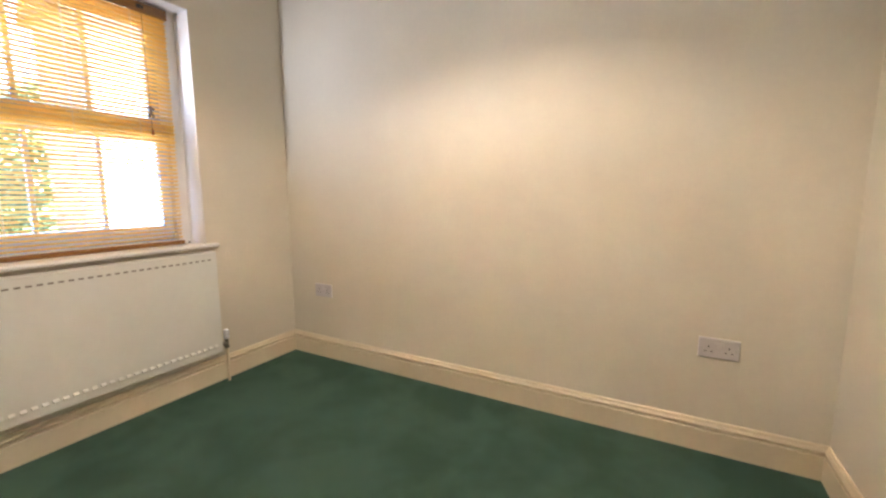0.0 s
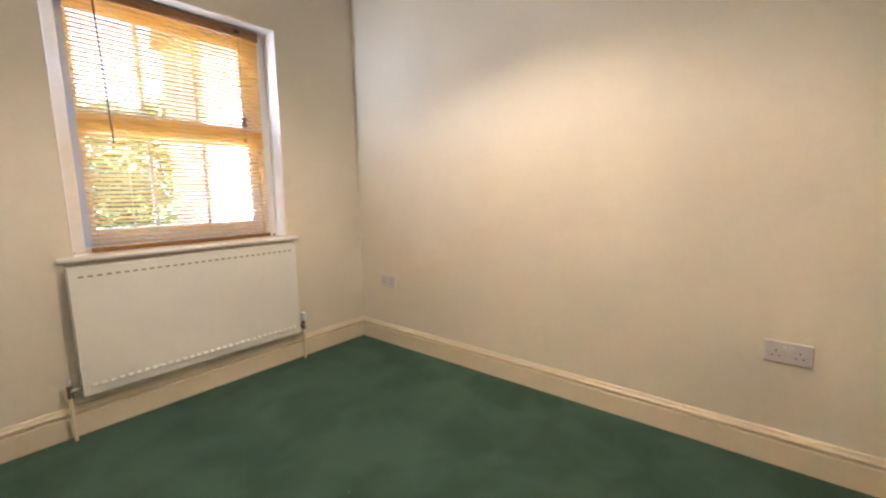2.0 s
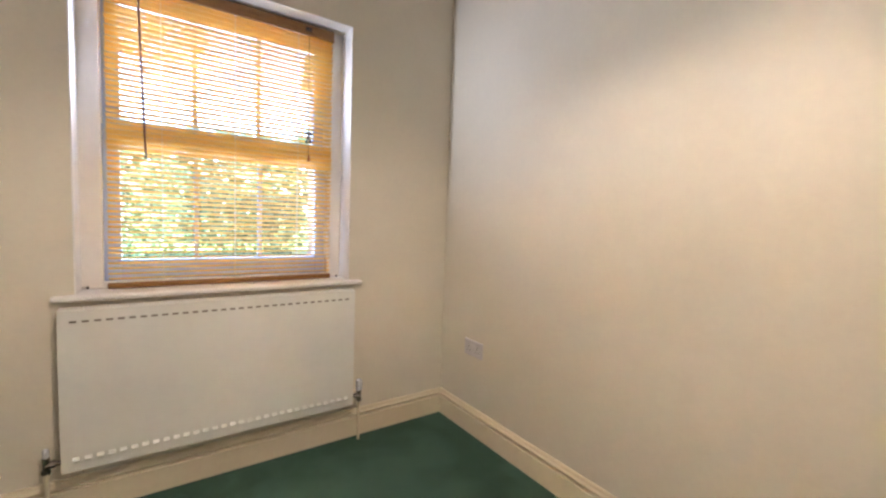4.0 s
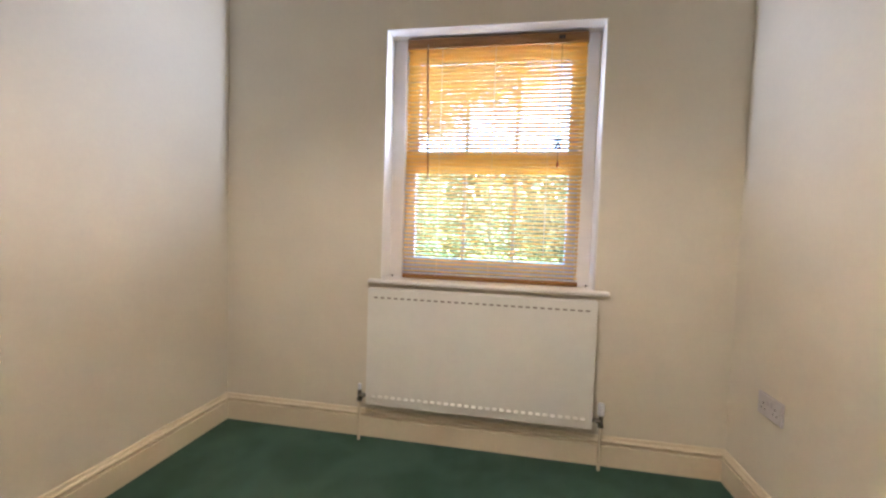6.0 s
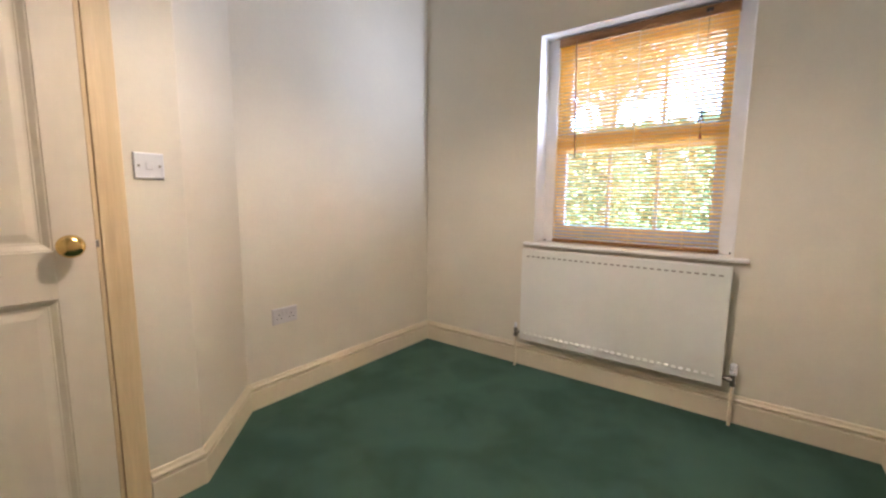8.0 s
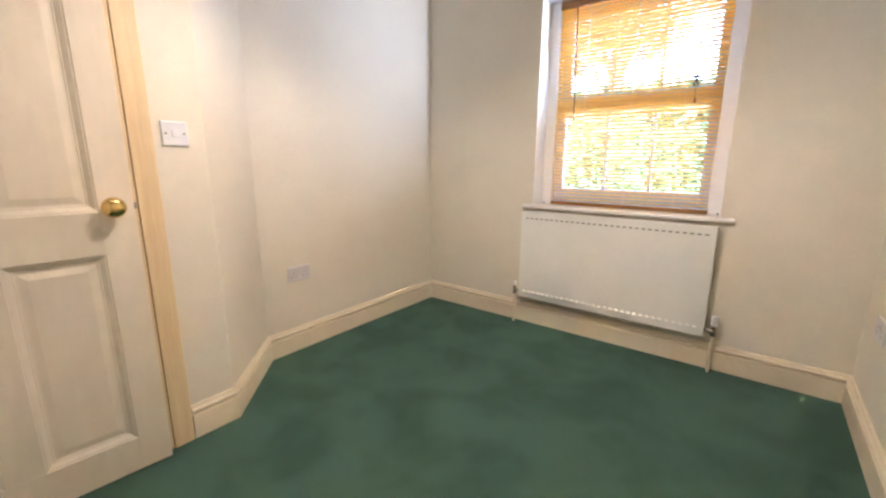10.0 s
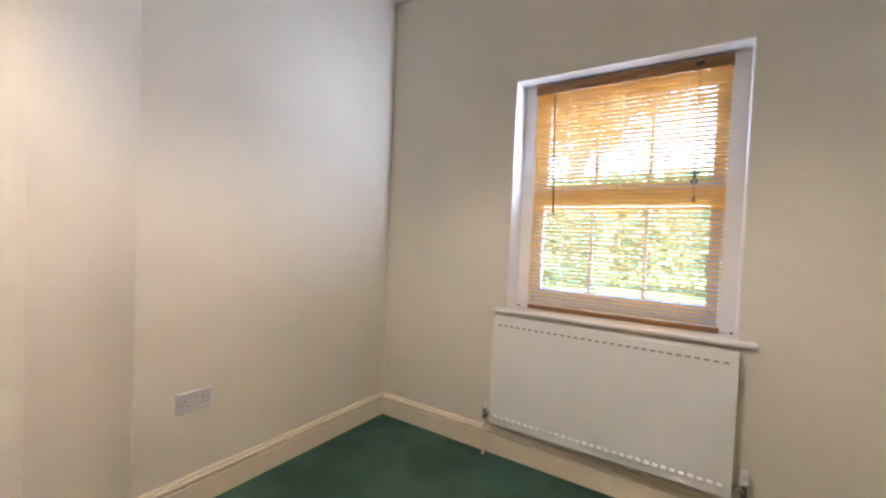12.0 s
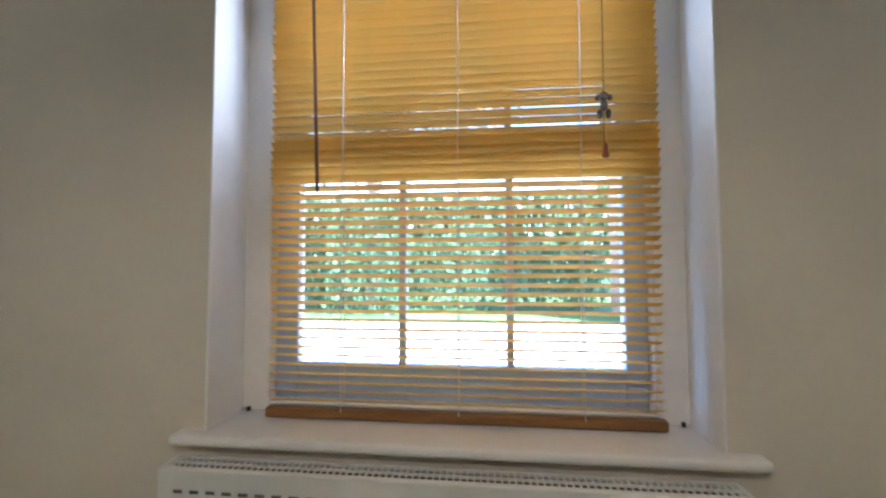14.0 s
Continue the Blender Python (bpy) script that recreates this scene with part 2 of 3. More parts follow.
def thing(name, at=(0, 0, 0), label="", category="", group="", kind=""):
    ob = new(name)
    ob.location = at
    ob.empty_display_size = 0.05
    return tagged(ob, label, category, group, kind)


def structure(name, bm, mat, label, category, smooth=False):
    return tagged(part(name, bm, mat, smooth=smooth), label, category, kind="structure")


def B():
    return bmesh.new()


# ---------------------------------------------------------------- the room
XW, XE, YN, YS, YD = -2.722, 0.198, 2.126, -0.412, -0.035
AX, BX = -1.274, -0.900          # the canted wall runs from (AX, YS) to (BX, YD)
TOP = 2.74                       # ceiling
WY0, WY1, WZ0, WZ1 = 0.474, 1.528, 0.808, 2.088   # window opening
DX0, DX1, DTOP = -0.650, 0.138, 2.01              # door opening

floor_mesh = prism(B(), [(XW - 0.02, YS - 0.1), (AX, YS - 0.1), (AX, -1.3), (XE + 0.02, -1.3), (XE + 0.02, YN + 0.02), (XW - 0.02, YN + 0.02)], -0.12, 0.0)
structure("floor", floor_mesh, CARPET, "dark green cut-pile carpet with brushed lighter and darker patches", "carpet")
structure("ceiling", box(B(), XW - 0.3, XE + 0.3, -1.4, YN + 0.3, TOP, TOP + 0.1), CEILING, "plain white painted ceiling", "ceiling")

bm = B()
box(bm, -3.03, XW, YS - 0.15, WY0, -0.12, TOP)
box(bm, -3.03, XW, WY1, YN + 0.3, -0.12, TOP)
box(bm, -3.03, XW, WY0, WY1, -0.12, WZ0)
box(bm, -3.03, XW, WY0, WY1, WZ1, TOP)
structure("wall_west", bm, WALL, "cream painted plaster wall with a deep window opening", "wall")
structure("wall_north", box(B(), XW, XE + 0.3, YN, YN + 0.3, -0.12, TOP), WALL, "long plain cream painted plaster wall", "wall")
structure("wall_east", box(B(), XE, XE + 0.3, -1.4, YN, -0.12, TOP), WALL, "plain cream painted plaster wall", "wall")
structure("wall_south", box(B(), XW, AX, YS - 0.15, YS, -0.12, TOP), WALL, "cream painted plaster wall of the recess", "wall")
structure("wall_canted", prism(B(), [(AX, YS), (BX, YD), (BX, YD - 0.12), (AX + 0.1, YS - 0.15), (AX, YS - 0.15)][::-1], -0.12, TOP), WALL,
          "narrow canted cream wall between recess and door", "wall")
bm = B()
box(bm, BX, DX0 - 0.02, YD - 0.12, YD, -0.12, TOP)
box(bm, DX1 + 0.02, XE, YD - 0.12, YD, -0.12, TOP)
box(bm, DX0 - 0.02, DX1 + 0.02, YD - 0.12, YD, DTOP + 0.02, TOP)
structure("wall_door", bm, WALL, "cream painted plaster wall around the doorway", "wall")
# unseen walls added behind the doorway to keep outside light from leaking in
bm = B()
box(bm, AX, XE, -1.4, -1.25, -0.12, TOP)
box(bm, AX - 0.1, AX + 0.02, -1.4, YS - 0.15, -0.12, TOP)
structure("wall_hall_closing", bm, WALL, "plain unseen cream wall closing the hall behind the door", "wall")


def meet(p, d, q, e):
    """Where two lines of the plan meet."""
    k = ((q[0] - p[0]) * e[1] - (q[1] - p[1]) * e[0]) / (d[0] * e[1] - d[1] * e[0])
    return p[0] + k * d[0], p[1] + k * d[1]


SKIRT_PROFILE = [(0, 0), (0.018, 0), (0.018, 0.099), (0.0165, 0.1005), (0.0020, 0.1010), (0.0020, 0.1128), (0.0165, 0.1130), (0.0180, 0.1155), (0.0180, 0.119),
                 (0.0165, 0.123), (0.0125, 0.126), (0.0095, 0.130), (0.0085, 0.135), (0.0075, 0.140), (0.005, 0.1425), (0, 0.1425)]


def skirting(name, before, a, b, after, label):
    """A moulded skirting board along the wall a-b (room to its left), mitred to the walls that run before-a and b-after."""
    def inner(p, q, d):
        ux, uy = q[0] - p[0], q[1] - p[1]
        k = math.hypot(ux, uy)
        return (p[0] - uy / k * d, p[1] + ux / k * d), (ux / k, uy / k)
    bm = B()
    ends = []
    for end, other, pair in ((a, before, 0), (b, after, 1)):
        ring = []
        for d, z in SKIRT_PROFILE:
            p, u = inner(a, b, d)
            if other is None:
                x, y = inner(a, b, d)[0] if pair == 0 else (p[0] + u[0] * math.dist(a, b), p[1] + u[1] * math.dist(a, b))
            else:
                q, v = inner(before, a, d) if pair == 0 else inner(b, after, d)
                x, y = meet(p, u, q, v)
            ring.append(bm.verts.new((x, y, z + 0.0005)))
        ends.append(ring)
    k = len(SKIRT_PROFILE)
    for i in range(k):
        bm.faces.new((ends[0][i], ends[0][(i + 1) % k], ends[1][(i + 1) % k], ends[1][i]))
    bm.faces.new(ends[0]), bm.faces.new(list(reversed(ends[1])))
    return structure(name, bm, SKIRT, label, "baseboard", smooth=True)


NE, NW, SW, A1, B1, D1, SE = (XE, YN), (XW, YN), (XW, YS), (AX, YS), (BX, YD), (-0.727, YD), (XE, YD)
BOARD = "tall moulded cream gloss skirting board"
skirting("baseboard_east", None, SE, NE, NW, BOARD)
skirting("baseboard_north", SE, NE, NW, SW, BOARD)
skirting("baseboard_west", NE, NW, SW, A1, BOARD)
skirting("baseboard_south", NW, SW, A1, B1, BOARD)
skirting("baseboard_canted", SW, A1, B1, D1, BOARD)
skirting("baseboard_door", A1, B1, D1, None, BOARD)

# ---------------------------------------------------------------- window
window = thing("window_1", (-2.9, 1.0, WZ0), "white timber window with sliding sashes tinted daylight blue, in a deep recess", "window", kind="structure")
W0 = window.location.copy()


def wpart(name, bm, mat, label="", parent=None, smooth=False):
    bmesh.ops.translate(bm, verts=bm.verts, vec=-W0)
    return part(name, bm, mat, parent or window, label, smooth)


# lining of the reveal, with a small bead at the room's edge
LIN = 0.006
bm = B()
box(bm, -2.86, XW + 0.003, WY0, WY0 + LIN, WZ0 + 0.024, WZ1 - LIN, 0.002)
wpart("lining", bm, WHITE)
bm = B()
box(bm, -2.86, XW + 0.003, WY1 - LIN, WY1, WZ0 + 0.024, WZ1 - LIN, 0.002)
wpart("lining", bm, WHITE)
bm = B()
box(bm, -2.86, XW + 0.003, WY0, WY1, WZ1 - LIN, WZ1, 0.002)
wpart("lining", bm, WHITE)
# sill board with horns and a rounded nose
bm = B()
box(bm, -2.90, -2.690, 0.412, 1.592, WZ0 + 0.001, WZ0 + 0.024, 0.009, 3)
wpart("window_sill", bm, WHITE, "white gloss window board with rounded nose", smooth=True)
# box frame
FX0, FX1 = -3.0, -2.852
for name, y0, y1, z0, z1 in (("frame_stile", WY0 + 0.001, 0.545, WZ0 + 0.024, WZ1 - 0.001), ("frame_stile", 1.452, WY1 - 0.001, WZ0 + 0.024, WZ1 - 0.001),
                             ("frame_head", 0.545, 1.452, 2.045, WZ1 - 0.001), ("frame_cill", 0.545, 1.452, WZ0 + 0.024, WZ0 + 0.046)):
    wpart(name, box(B(), FX0, FX1, y0, y1, z0, z1, 0.003), WHITE)
# sashes: the lower one nearer the room
GLASS_Y = (0.602, 1.402)
BARS = (0.870, 1.136)


def sash(name, x0, x1, z0, z1, low, high):
    """One sash: stiles, rails, two glazing bars and three panes. low, high: rails' heights."""
    s = wpart(name, box(B(), x0, x1, 0.546, GLASS_Y[0], z0, z1, 0.004), SASHPAINT)
    s_children = [("stile", GLASS_Y[1], 1.451, z0, z1), ("bottom_rail", *GLASS_Y, z0, z0 + low), ("top_rail", *GLASS_Y, z1 - high, z1)]
    for n, y0, y1, a, b in s_children:
        wpart(n, box(B(), x0, x1, y0, y1, a, b, 0.004), SASHPAINT, parent=s)
    for y in BARS:
        wpart("glazing_bar", box(B(), x0 + 0.006, x1 - 0.004, y - 0.009, y + 0.009, z0 + low, z1 - high, 0.004), SASHPAINT, parent=s)
    edges = [GLASS_Y[0], BARS[0], BARS[1], GLASS_Y[1]]
    for y0, y1 in zip(edges, edges[1:]):
        g = wpart("pane", box(B(), x0 + 0.014, x0 + 0.018, y0 + 0.004, y1 - 0.004, z0 + low - 0.004, z1 - high + 0.004), GLASS, parent=s)
        g.visible_shadow = False
    return s


sash("lower_sash", -2.925, -2.885, 0.855, 1.492, 0.085, 0.082)
sash("upper_sash", -2.970, -2.930, 1.455, 2.044, 0.070, 0.050)
# sash catch on the meeting rail and two small stays on the sill
bm = B()
box(bm, -2.922, -2.890, 0.975, 1.025, 1.492, 1.500, 0.002)
lathe(bm, [(0.006, 0), (0.006, 0.012), (0.009, 0.016), (0.007, 0.022)], (-2.906, 1.0, 1.498), steps=12)
wpart("sash_catch", bm, BRASS, "small brass sash catch")
for y in (0.494, 1.503):
    bm = B()
    box(bm, -2.850, -2.842, y, y + 0.007, WZ0 + 0.024, WZ0 + 0.034, 0.0008)
    block = wpart("stop_block", bm, DARK, "small dark stop block")
    if y < 1:
        bm = B()
        rod(bm, (-2.846, y + 0.001, WZ0 + 0.031), (-2.846, y - 0.014, WZ0 + 0.031), 0.0013, 8)
        rod(bm, (-2.846, y - 0.013, WZ0 + 0.032), (-2.846, y - 0.0135, WZ0 + 0.0242), 0.0013, 8)
        wpart("hook", bm, STEEL, "thin bent steel hook", block)

# ---------------------------------------------------------------- door
lining = thing("door_lining", (DX0, YD, 0), "pale timber door lining and flat architrave", "door frame", kind="structure")
L0 = lining.location.copy()


def lpart(name, bm, mat=JAMB, label="", smooth=False):
    bmesh.ops.translate(bm, verts=bm.verts, vec=-L0)
    return part(name, bm, mat, lining, label, smooth)


def architrave(x0, x1, z0, z1, upright):
    """A flat strip proud of the wall, with eased edges."""
    if not upright:
        return lpart("architrave", box(B(), x0, x1, YD - 0.001, YD + 0.017, z0, z1, 0.0015))
    a, s = (x0, 1) if x1 < 0 else (x1, -1)
    w = abs(x1 - x0)
    steps = ((0, -0.001), (0, 0.0155), (0.0015, 0.017), (w - 0.002, 0.017), (w, 0.015), (w, -0.001))
    return lpart("architrave", prism(B(), [(a + s * u, YD + d) for u, d in steps], z0, z1))


architrave(-0.724, -0.652, 0.0, 2.012, True)
architrave(0.126, 0.196, 0.0, 2.012, True)
architrave(-0.724, 0.196, 2.013, 2.085, False)
lpart("jamb", box(B(), -0.651, -0.638, YD - 0.119, YD + 0.012, 0, 2.01, 0.002))
lpart("jamb", box(B(), 0.131, 0.157, YD - 0.119, YD - 0.002, 0, 2.01, 0.002))
lpart("jamb_head", box(B(), -0.640, 0.131, YD - 0.119, YD - 0.002, 1.992, 2.029, 0.002))
lpart("door_stop", box(B(), -0.640, -0.626, YD - 0.118, YD - 0.046, 0, 1.992, 0.002))
lpart("door_stop", box(B(), 0.117, 0.131, YD - 0.118, YD - 0.046, 0, 1.992, 0.002))
# thin dark strip in place of the shadow line along the architrave
lpart("gap_shadow_strip", box(B(), -0.7265, -0.7245, YD, YD + 0.004, 0, 2.01), DARK)

door = thing("door_1", (0.128, YD, 0), "off-white four-panel door standing slightly ajar, brass knob", "door", kind="structure")
door.rotation_euler = (0, 0, radians(-4.5))
DW, DT = 0.758, 0.040       # width, thickness; local x runs from the hinge (0) to the free edge (-DW)
STILE, MUNTIN = 0.094, 0.092
PW = (DW - 2 * STILE - MUNTIN) / 2
for x0, x1, z0, z1, n in ((-DW, -DW + STILE, 0.008, 1.985, "stile"), (-STILE, 0, 0.008, 1.985, "stile"), (-DW + STILE, -STILE, 0.008, 0.135, "rail"),
                          (-DW + STILE, -STILE, 0.81, 0.95, "rail"), (-DW + STILE, -STILE, 1.875, 1.985, "rail"),
                          (-STILE - PW - MUNTIN, -STILE - PW, 0.135, 0.81, "muntin"), (-STILE - PW - MUNTIN, -STILE - PW, 0.95, 1.875, "muntin")):
    part(n, box(B(), x0, x1, -DT, 0, z0, z1, 0.0008), DOORPAINT, door)


def door_panel(x0, x1, z0, z1):
    """A sunk panel with a sloped moulding round it and a raised flat field."""
    bm = B()
    rings = []
    for inset, y in ((0, 0.0), (0.002, -0.003), (0.006, -0.004), (0.019, -0.0145), (0.023, -0.0150), (0.025, -0.0170), (0.031, -0.0170), (0.050, -0.0130)):
        rings.append([bm.verts.new((x, y, z)) for x, z in ((x0 + inset, z0 + inset), (x1 - inset, z0 + inset), (x1 - inset, z1 - inset), (x0 + inset, z1 - inset))])
    back = [bm.verts.new((x, -DT + 0.008, z)) for x, z in ((x0, z0), (x1, z0), (x1, z1), (x0, z1))]
    for a, b in zip([back] + rings, rings):
        for i in range(4):
            bm.faces.new((a[i], a[(i + 1) % 4], b[(i + 1) % 4], b[i]))
    bm.faces.new(rings[-1]), bm.faces.new(list(reversed(back)))
    return part("door_panel", bm, DOORPAINT, door)


for x0 in (-DW + STILE, -STILE - PW):
    door_panel(x0, x0 + PW, 0.135, 0.81)
    door_panel(x0, x0 + PW, 0.95, 1.875)
knob = part("door_knob", lathe(B(), [(0.026, 0.0), (0.026, 0.003), (0.022, 0.006), (0.012, 0.008), (0.010, 0.013), (0.010, 0.021), (0.015, 0.025), (0.0255, 0.030), (0.0315, 0.038),
                                    (0.033, 0.046), (0.031, 0.055), (0.0245, 0.062), (0.013, 0.066), (0.003, 0.067)], (-DW + 0.061, 0.0, 0.965), "Y", 32), BRASS, door,
            "polished round brass knob", True)
part("latch", box(B(), -DW - 0.010, -DW + 0.002, -0.028, -0.014, 0.952, 0.974, 0.001), CHROME, door, "dark steel latch bolt")
for z in (0.25, 1.0, 1.75):
    part("hinge", rod(B(), (0.002, 0.003, z - 0.038), (0.002, 0.003, z + 0.038), 0.0045), BRASS, door)

# ---------------------------------------------------------------- radiator
RY0, RY1, RZ0, RZ1, RXF, RXB = 0.437, 1.530, 0.200, 0.790, -2.640, -2.697
radiator = thing("radiator", (-2.67, 0.98, RZ0), "white flat-panel radiator with slotted front and top grille, below the window", "radiator")
R0 = radiator.location.copy()


def rpart(name, bm, mat=METALWHITE, label="", parent=None, smooth=False):
    bmesh.ops.translate(bm, verts=bm.verts, vec=-R0)
    return part(name, bm, mat, parent or radiator, label, smooth)


# front panel with a row of slots pierced near its top edge
SLOTS, SLOT_L, SLOT_H = 31, 0.020, 0.0075
zs = RZ1 - 0.046
PITCH = (RY1 - RY0 - 0.05) / SLOTS
bm = B()
box(bm, RXF - 0.0015, RXF, RY0, RY1, RZ0 + 0.004, zs)
box(bm, RXF - 0.0015, RXF, RY0, RY1, zs + SLOT_H, RZ1 - 0.004)
cuts = [RY0 + 0.025 + PITCH * (i + 0.5) for i in range(SLOTS)]
edges = [RY0] + [v for c in cuts for v in (c - SLOT_L / 2, c + SLOT_L / 2)] + [RY1]
for y0, y1 in zip(edges[::2], edges[1::2]):
    box(bm, RXF - 0.0015, RXF, y0, y1, zs, zs + SLOT_H)
front = rpart("front_panel", bm, label="flat white enamelled front panel with slots")
for y0, y1, z0, z1 in ((RY0, RY1, RZ1 - 0.0045, RZ1), (RY0, RY1, RZ0, RZ0 + 0.0045)):
    rpart("rolled_edge", box(B(), RXF - 0.010, RXF - 0.0005, y0, y1, z0, z1, 0.002), parent=front)
# added strip: its brown stands in for shade behind the slots
rpart("slot_shade_strip", box(B(), RXF - 0.0100, RXF - 0.0085, RY0 + 0.01, RY1 - 0.01, zs - 0.014, zs + SLOT_H + 0.014), SLOTSHADE, "grey-brown strip with the slots' shade put into its colour", front)
# pressed louvres along the bottom
louvre = None
for c in cuts:
    if louvre is None:
        bm = B()
        pts = [(-0.0005, 0.0), (0.0090, 0.0), (0.0102, 0.0018), (0.0088, 0.0050), (-0.0005, 0.0145)]
        ring = [[bm.verts.new((x, y, z)) for x, z in pts] for y in (-SLOT_L / 2, SLOT_L / 2)]
        for i in range(5):
            bm.faces.new((ring[0][i], ring[0][(i + 1) % 5], ring[1][(i + 1) % 5], ring[1][i]))
        bm.faces.new(ring[0]), bm.faces.new(list(reversed(ring[1])))
        louvre = mesh_from("louvre", bm, METALWHITE)
    o = new("louvre", louvre)
    o.parent = front
    o.location = Vector((RXF, c, RZ0 + 0.040)) - R0
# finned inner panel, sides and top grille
# panel and fins carry the radiator's inner shade in their dark colour
water = rpart("water_panel", box(B(), RXB, RXB + 0.0035, RY0 + 0.012, RY1 - 0.012, RZ0 + 0.012, RZ1 - 0.014), SHADEDSTEEL, "pressed steel water panel with fins")
fin = mesh_from("fin", box(B(), 0.0038, RXF - RXB - 0.012, -0.006, 0.006, RZ0 + 0.02, RZ1 - 0.075, 0.002, 1), SHADEDSTEEL)
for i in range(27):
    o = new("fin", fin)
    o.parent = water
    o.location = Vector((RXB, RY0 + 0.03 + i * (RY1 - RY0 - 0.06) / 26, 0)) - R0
for y0 in (RY0 - 0.0005, RY1 - 0.0025):
    rpart("side_cover", box(B(), RXB, RXF - 0.002, y0, y0 + 0.003, RZ0 + 0.006, RZ1 - 0.001, 0.001))
bm = B()
box(bm, RXB, RXB + 0.006, RY0, RY1, RZ1 - 0.004, RZ1 + 0.001)
box(bm, RXF - 0.011, RXF - 0.004, RY0, RY1, RZ1 - 0.004, RZ1 + 0.001)
xm = (RXB + RXF) / 2 - 0.002
box(bm, xm - 0.0018, xm + 0.0018, RY0, RY1, RZ1 - 0.004, RZ1 + 0.001)
for y in (RY0 + 0.004, RY1 - 0.004):
    box(bm, RXB, RXF - 0.004, y - 0.004, y + 0.004, RZ1 - 0.0035, RZ1 + 0.0012)
NB = 84
for i in range(NB):
    y = RY0 + 0.016 + i * (RY1 - RY0 - 0.032) / (NB - 1)
    prism(bm, [(RXB + 0.005, y - 0.0017), (RXF - 0.010, y - 0.0005), (RXF - 0.010, y + 0.0017), (RXB + 0.005, y + 0.0005)], RZ1 - 0.0035, RZ1 + 0.0004)
# added dark plate that paints the shade seen between the grille bars
rpart("grille_shade_plate", box(B(), RXB + 0.0045, RXF - 0.0115, RY0 + 0.012, RY1 - 0.012, RZ1 - 0.030, RZ1 - 0.0085), SHADEDSTEEL, "dark brown-grey plate imitating the shade below the grille")
rpart("top_grille", bm, label="white slotted top grille")
for y in (0.62, 1.34):
    rpart("wall_bracket", box(B(), XW, RXB, y - 0.015, y + 0.015, RZ0 + 0.05, RZ1 - 0.05, 0.001))


def valve(y, side, cap_h, cap_r, name, label):
    """Angle valve on a tail pipe: body, union nut, cap; side: +1 when the radiator lies at larger y."""
    x = -2.668
    bm = B()
    rod(bm, (x, y, 0.205), (x, y, 0.262), 0.0105, 16)
    rod(bm, (x, y, 0.205), (x, y, 0.219), 0.0135, 6)
    rod(bm, (x, y, 0.235), (x, y + side * 0.024, 0.235), 0.0125, 6)
    rod(bm, (x, y + side * 0.024, 0.235), (x, y + side * (0.05), 0.235), 0.008, 12)
    body = rpart(name, bm, CHROME, label, smooth=True)
    rpart("valve_cap", lathe(B(), [(cap_r * 0.8, 0), (cap_r, 0.003), (cap_r, cap_h * 0.30), (cap_r * 0.86, cap_h * 0.34), (cap_r * 0.86, cap_h * 0.45), (cap_r, cap_h * 0.5), (cap_r * 0.95, cap_h - 0.004), (cap_r * 0.7, cap_h)],
                             (x, y, 0.262), steps=16), PLASTIC, "white plastic cap", body, True)
    rpart("pipe", rod(B(), (x, y, 0.0), (x, y, 0.208), 0.0075, 14), SKIRT, "cream painted copper pipe", smooth=True)


valve(0.394, 1, 0.032, 0.0095, "lockshield_valve", "small dark chrome lockshield valve")
valve(1.573, -1, 0.056, 0.0165, "thermostat_valve", "dark chrome valve with white thermostat head")

# ---------------------------------------------------------------- venetian blind
BXC, BY0, BY1 = -2.816, 0.566, 1.456
BTOP, BBOT = 2.042, 0.832
blind = thing("venetian_blind", (BXC, (BY0 + BY1) / 2, BBOT), "lowered honey-coloured wooden venetian blind with tilted slats", "blind")
V0 = blind.location.copy()


def vpart(name, bm, mat, label="", parent=None, smooth=False):
    bmesh.ops.translate(bm, verts=bm.verts, vec=-V0)
    return part(name, bm, mat, parent or blind, label, smooth)


headrail = vpart("headrail", box(B(), BXC - 0.022, BXC + 0.018, BY0 - 0.004, BY1 + 0.004, BTOP - 0.023, BTOP + 0.027, 0.003), RAILWOOD, "brown stained wooden headrail", smooth=True)
vpart("bottom_rail", box(B(), BXC - 0.013, BXC + 0.012, BY0 - 0.004, BY1 + 0.004, BBOT + 0.002, BBOT + 0.024, 0.004, 3), RAILWOOD, "brown stained wooden bottom rail", smooth=True)
vpart("cord_lock", box(B(), BXC + 0.010, BXC + 0.024, 1.318, 1.348, BTOP - 0.006, BTOP + 0.012, 0.002), DARK, "dark cord lock")
SLAT_W, SLAT_TILT, SLAT_PITCH = 0.0250, radians(24), 0.0207
bm = B()
half = (BY1 - BY0) / 2
rows = []
for y in (-half, half):
    ring = []
    ss = [SLAT_W * (i / 6 - 0.5) for i in range(7)]
    for s, off in [(s, 0.0005) for s in ss] + [(s, -0.0005) for s in reversed(ss)]:
        crown = 0.0016 * (1 - (2 * s / SLAT_W) ** 2) + off
        ring.append(bm.verts.new((s * math.cos(SLAT_TILT) - crown * math.sin(SLAT_TILT), y, s * math.sin(SLAT_TILT) + crown * math.cos(SLAT_TILT))))
    rows.append(ring)
for i in range(14):
    bm.faces.new((rows[0][i], rows[0][(i + 1) % 14], rows[1][(i + 1) % 14], rows[1][i]))
bm.faces.new(rows[0]), bm.faces.new(list(reversed(rows[1])))
slat_mesh = mesh_from("slat", bm, SLATWOOD, True)
rng = random.Random(5)
z = BBOT + 0.041
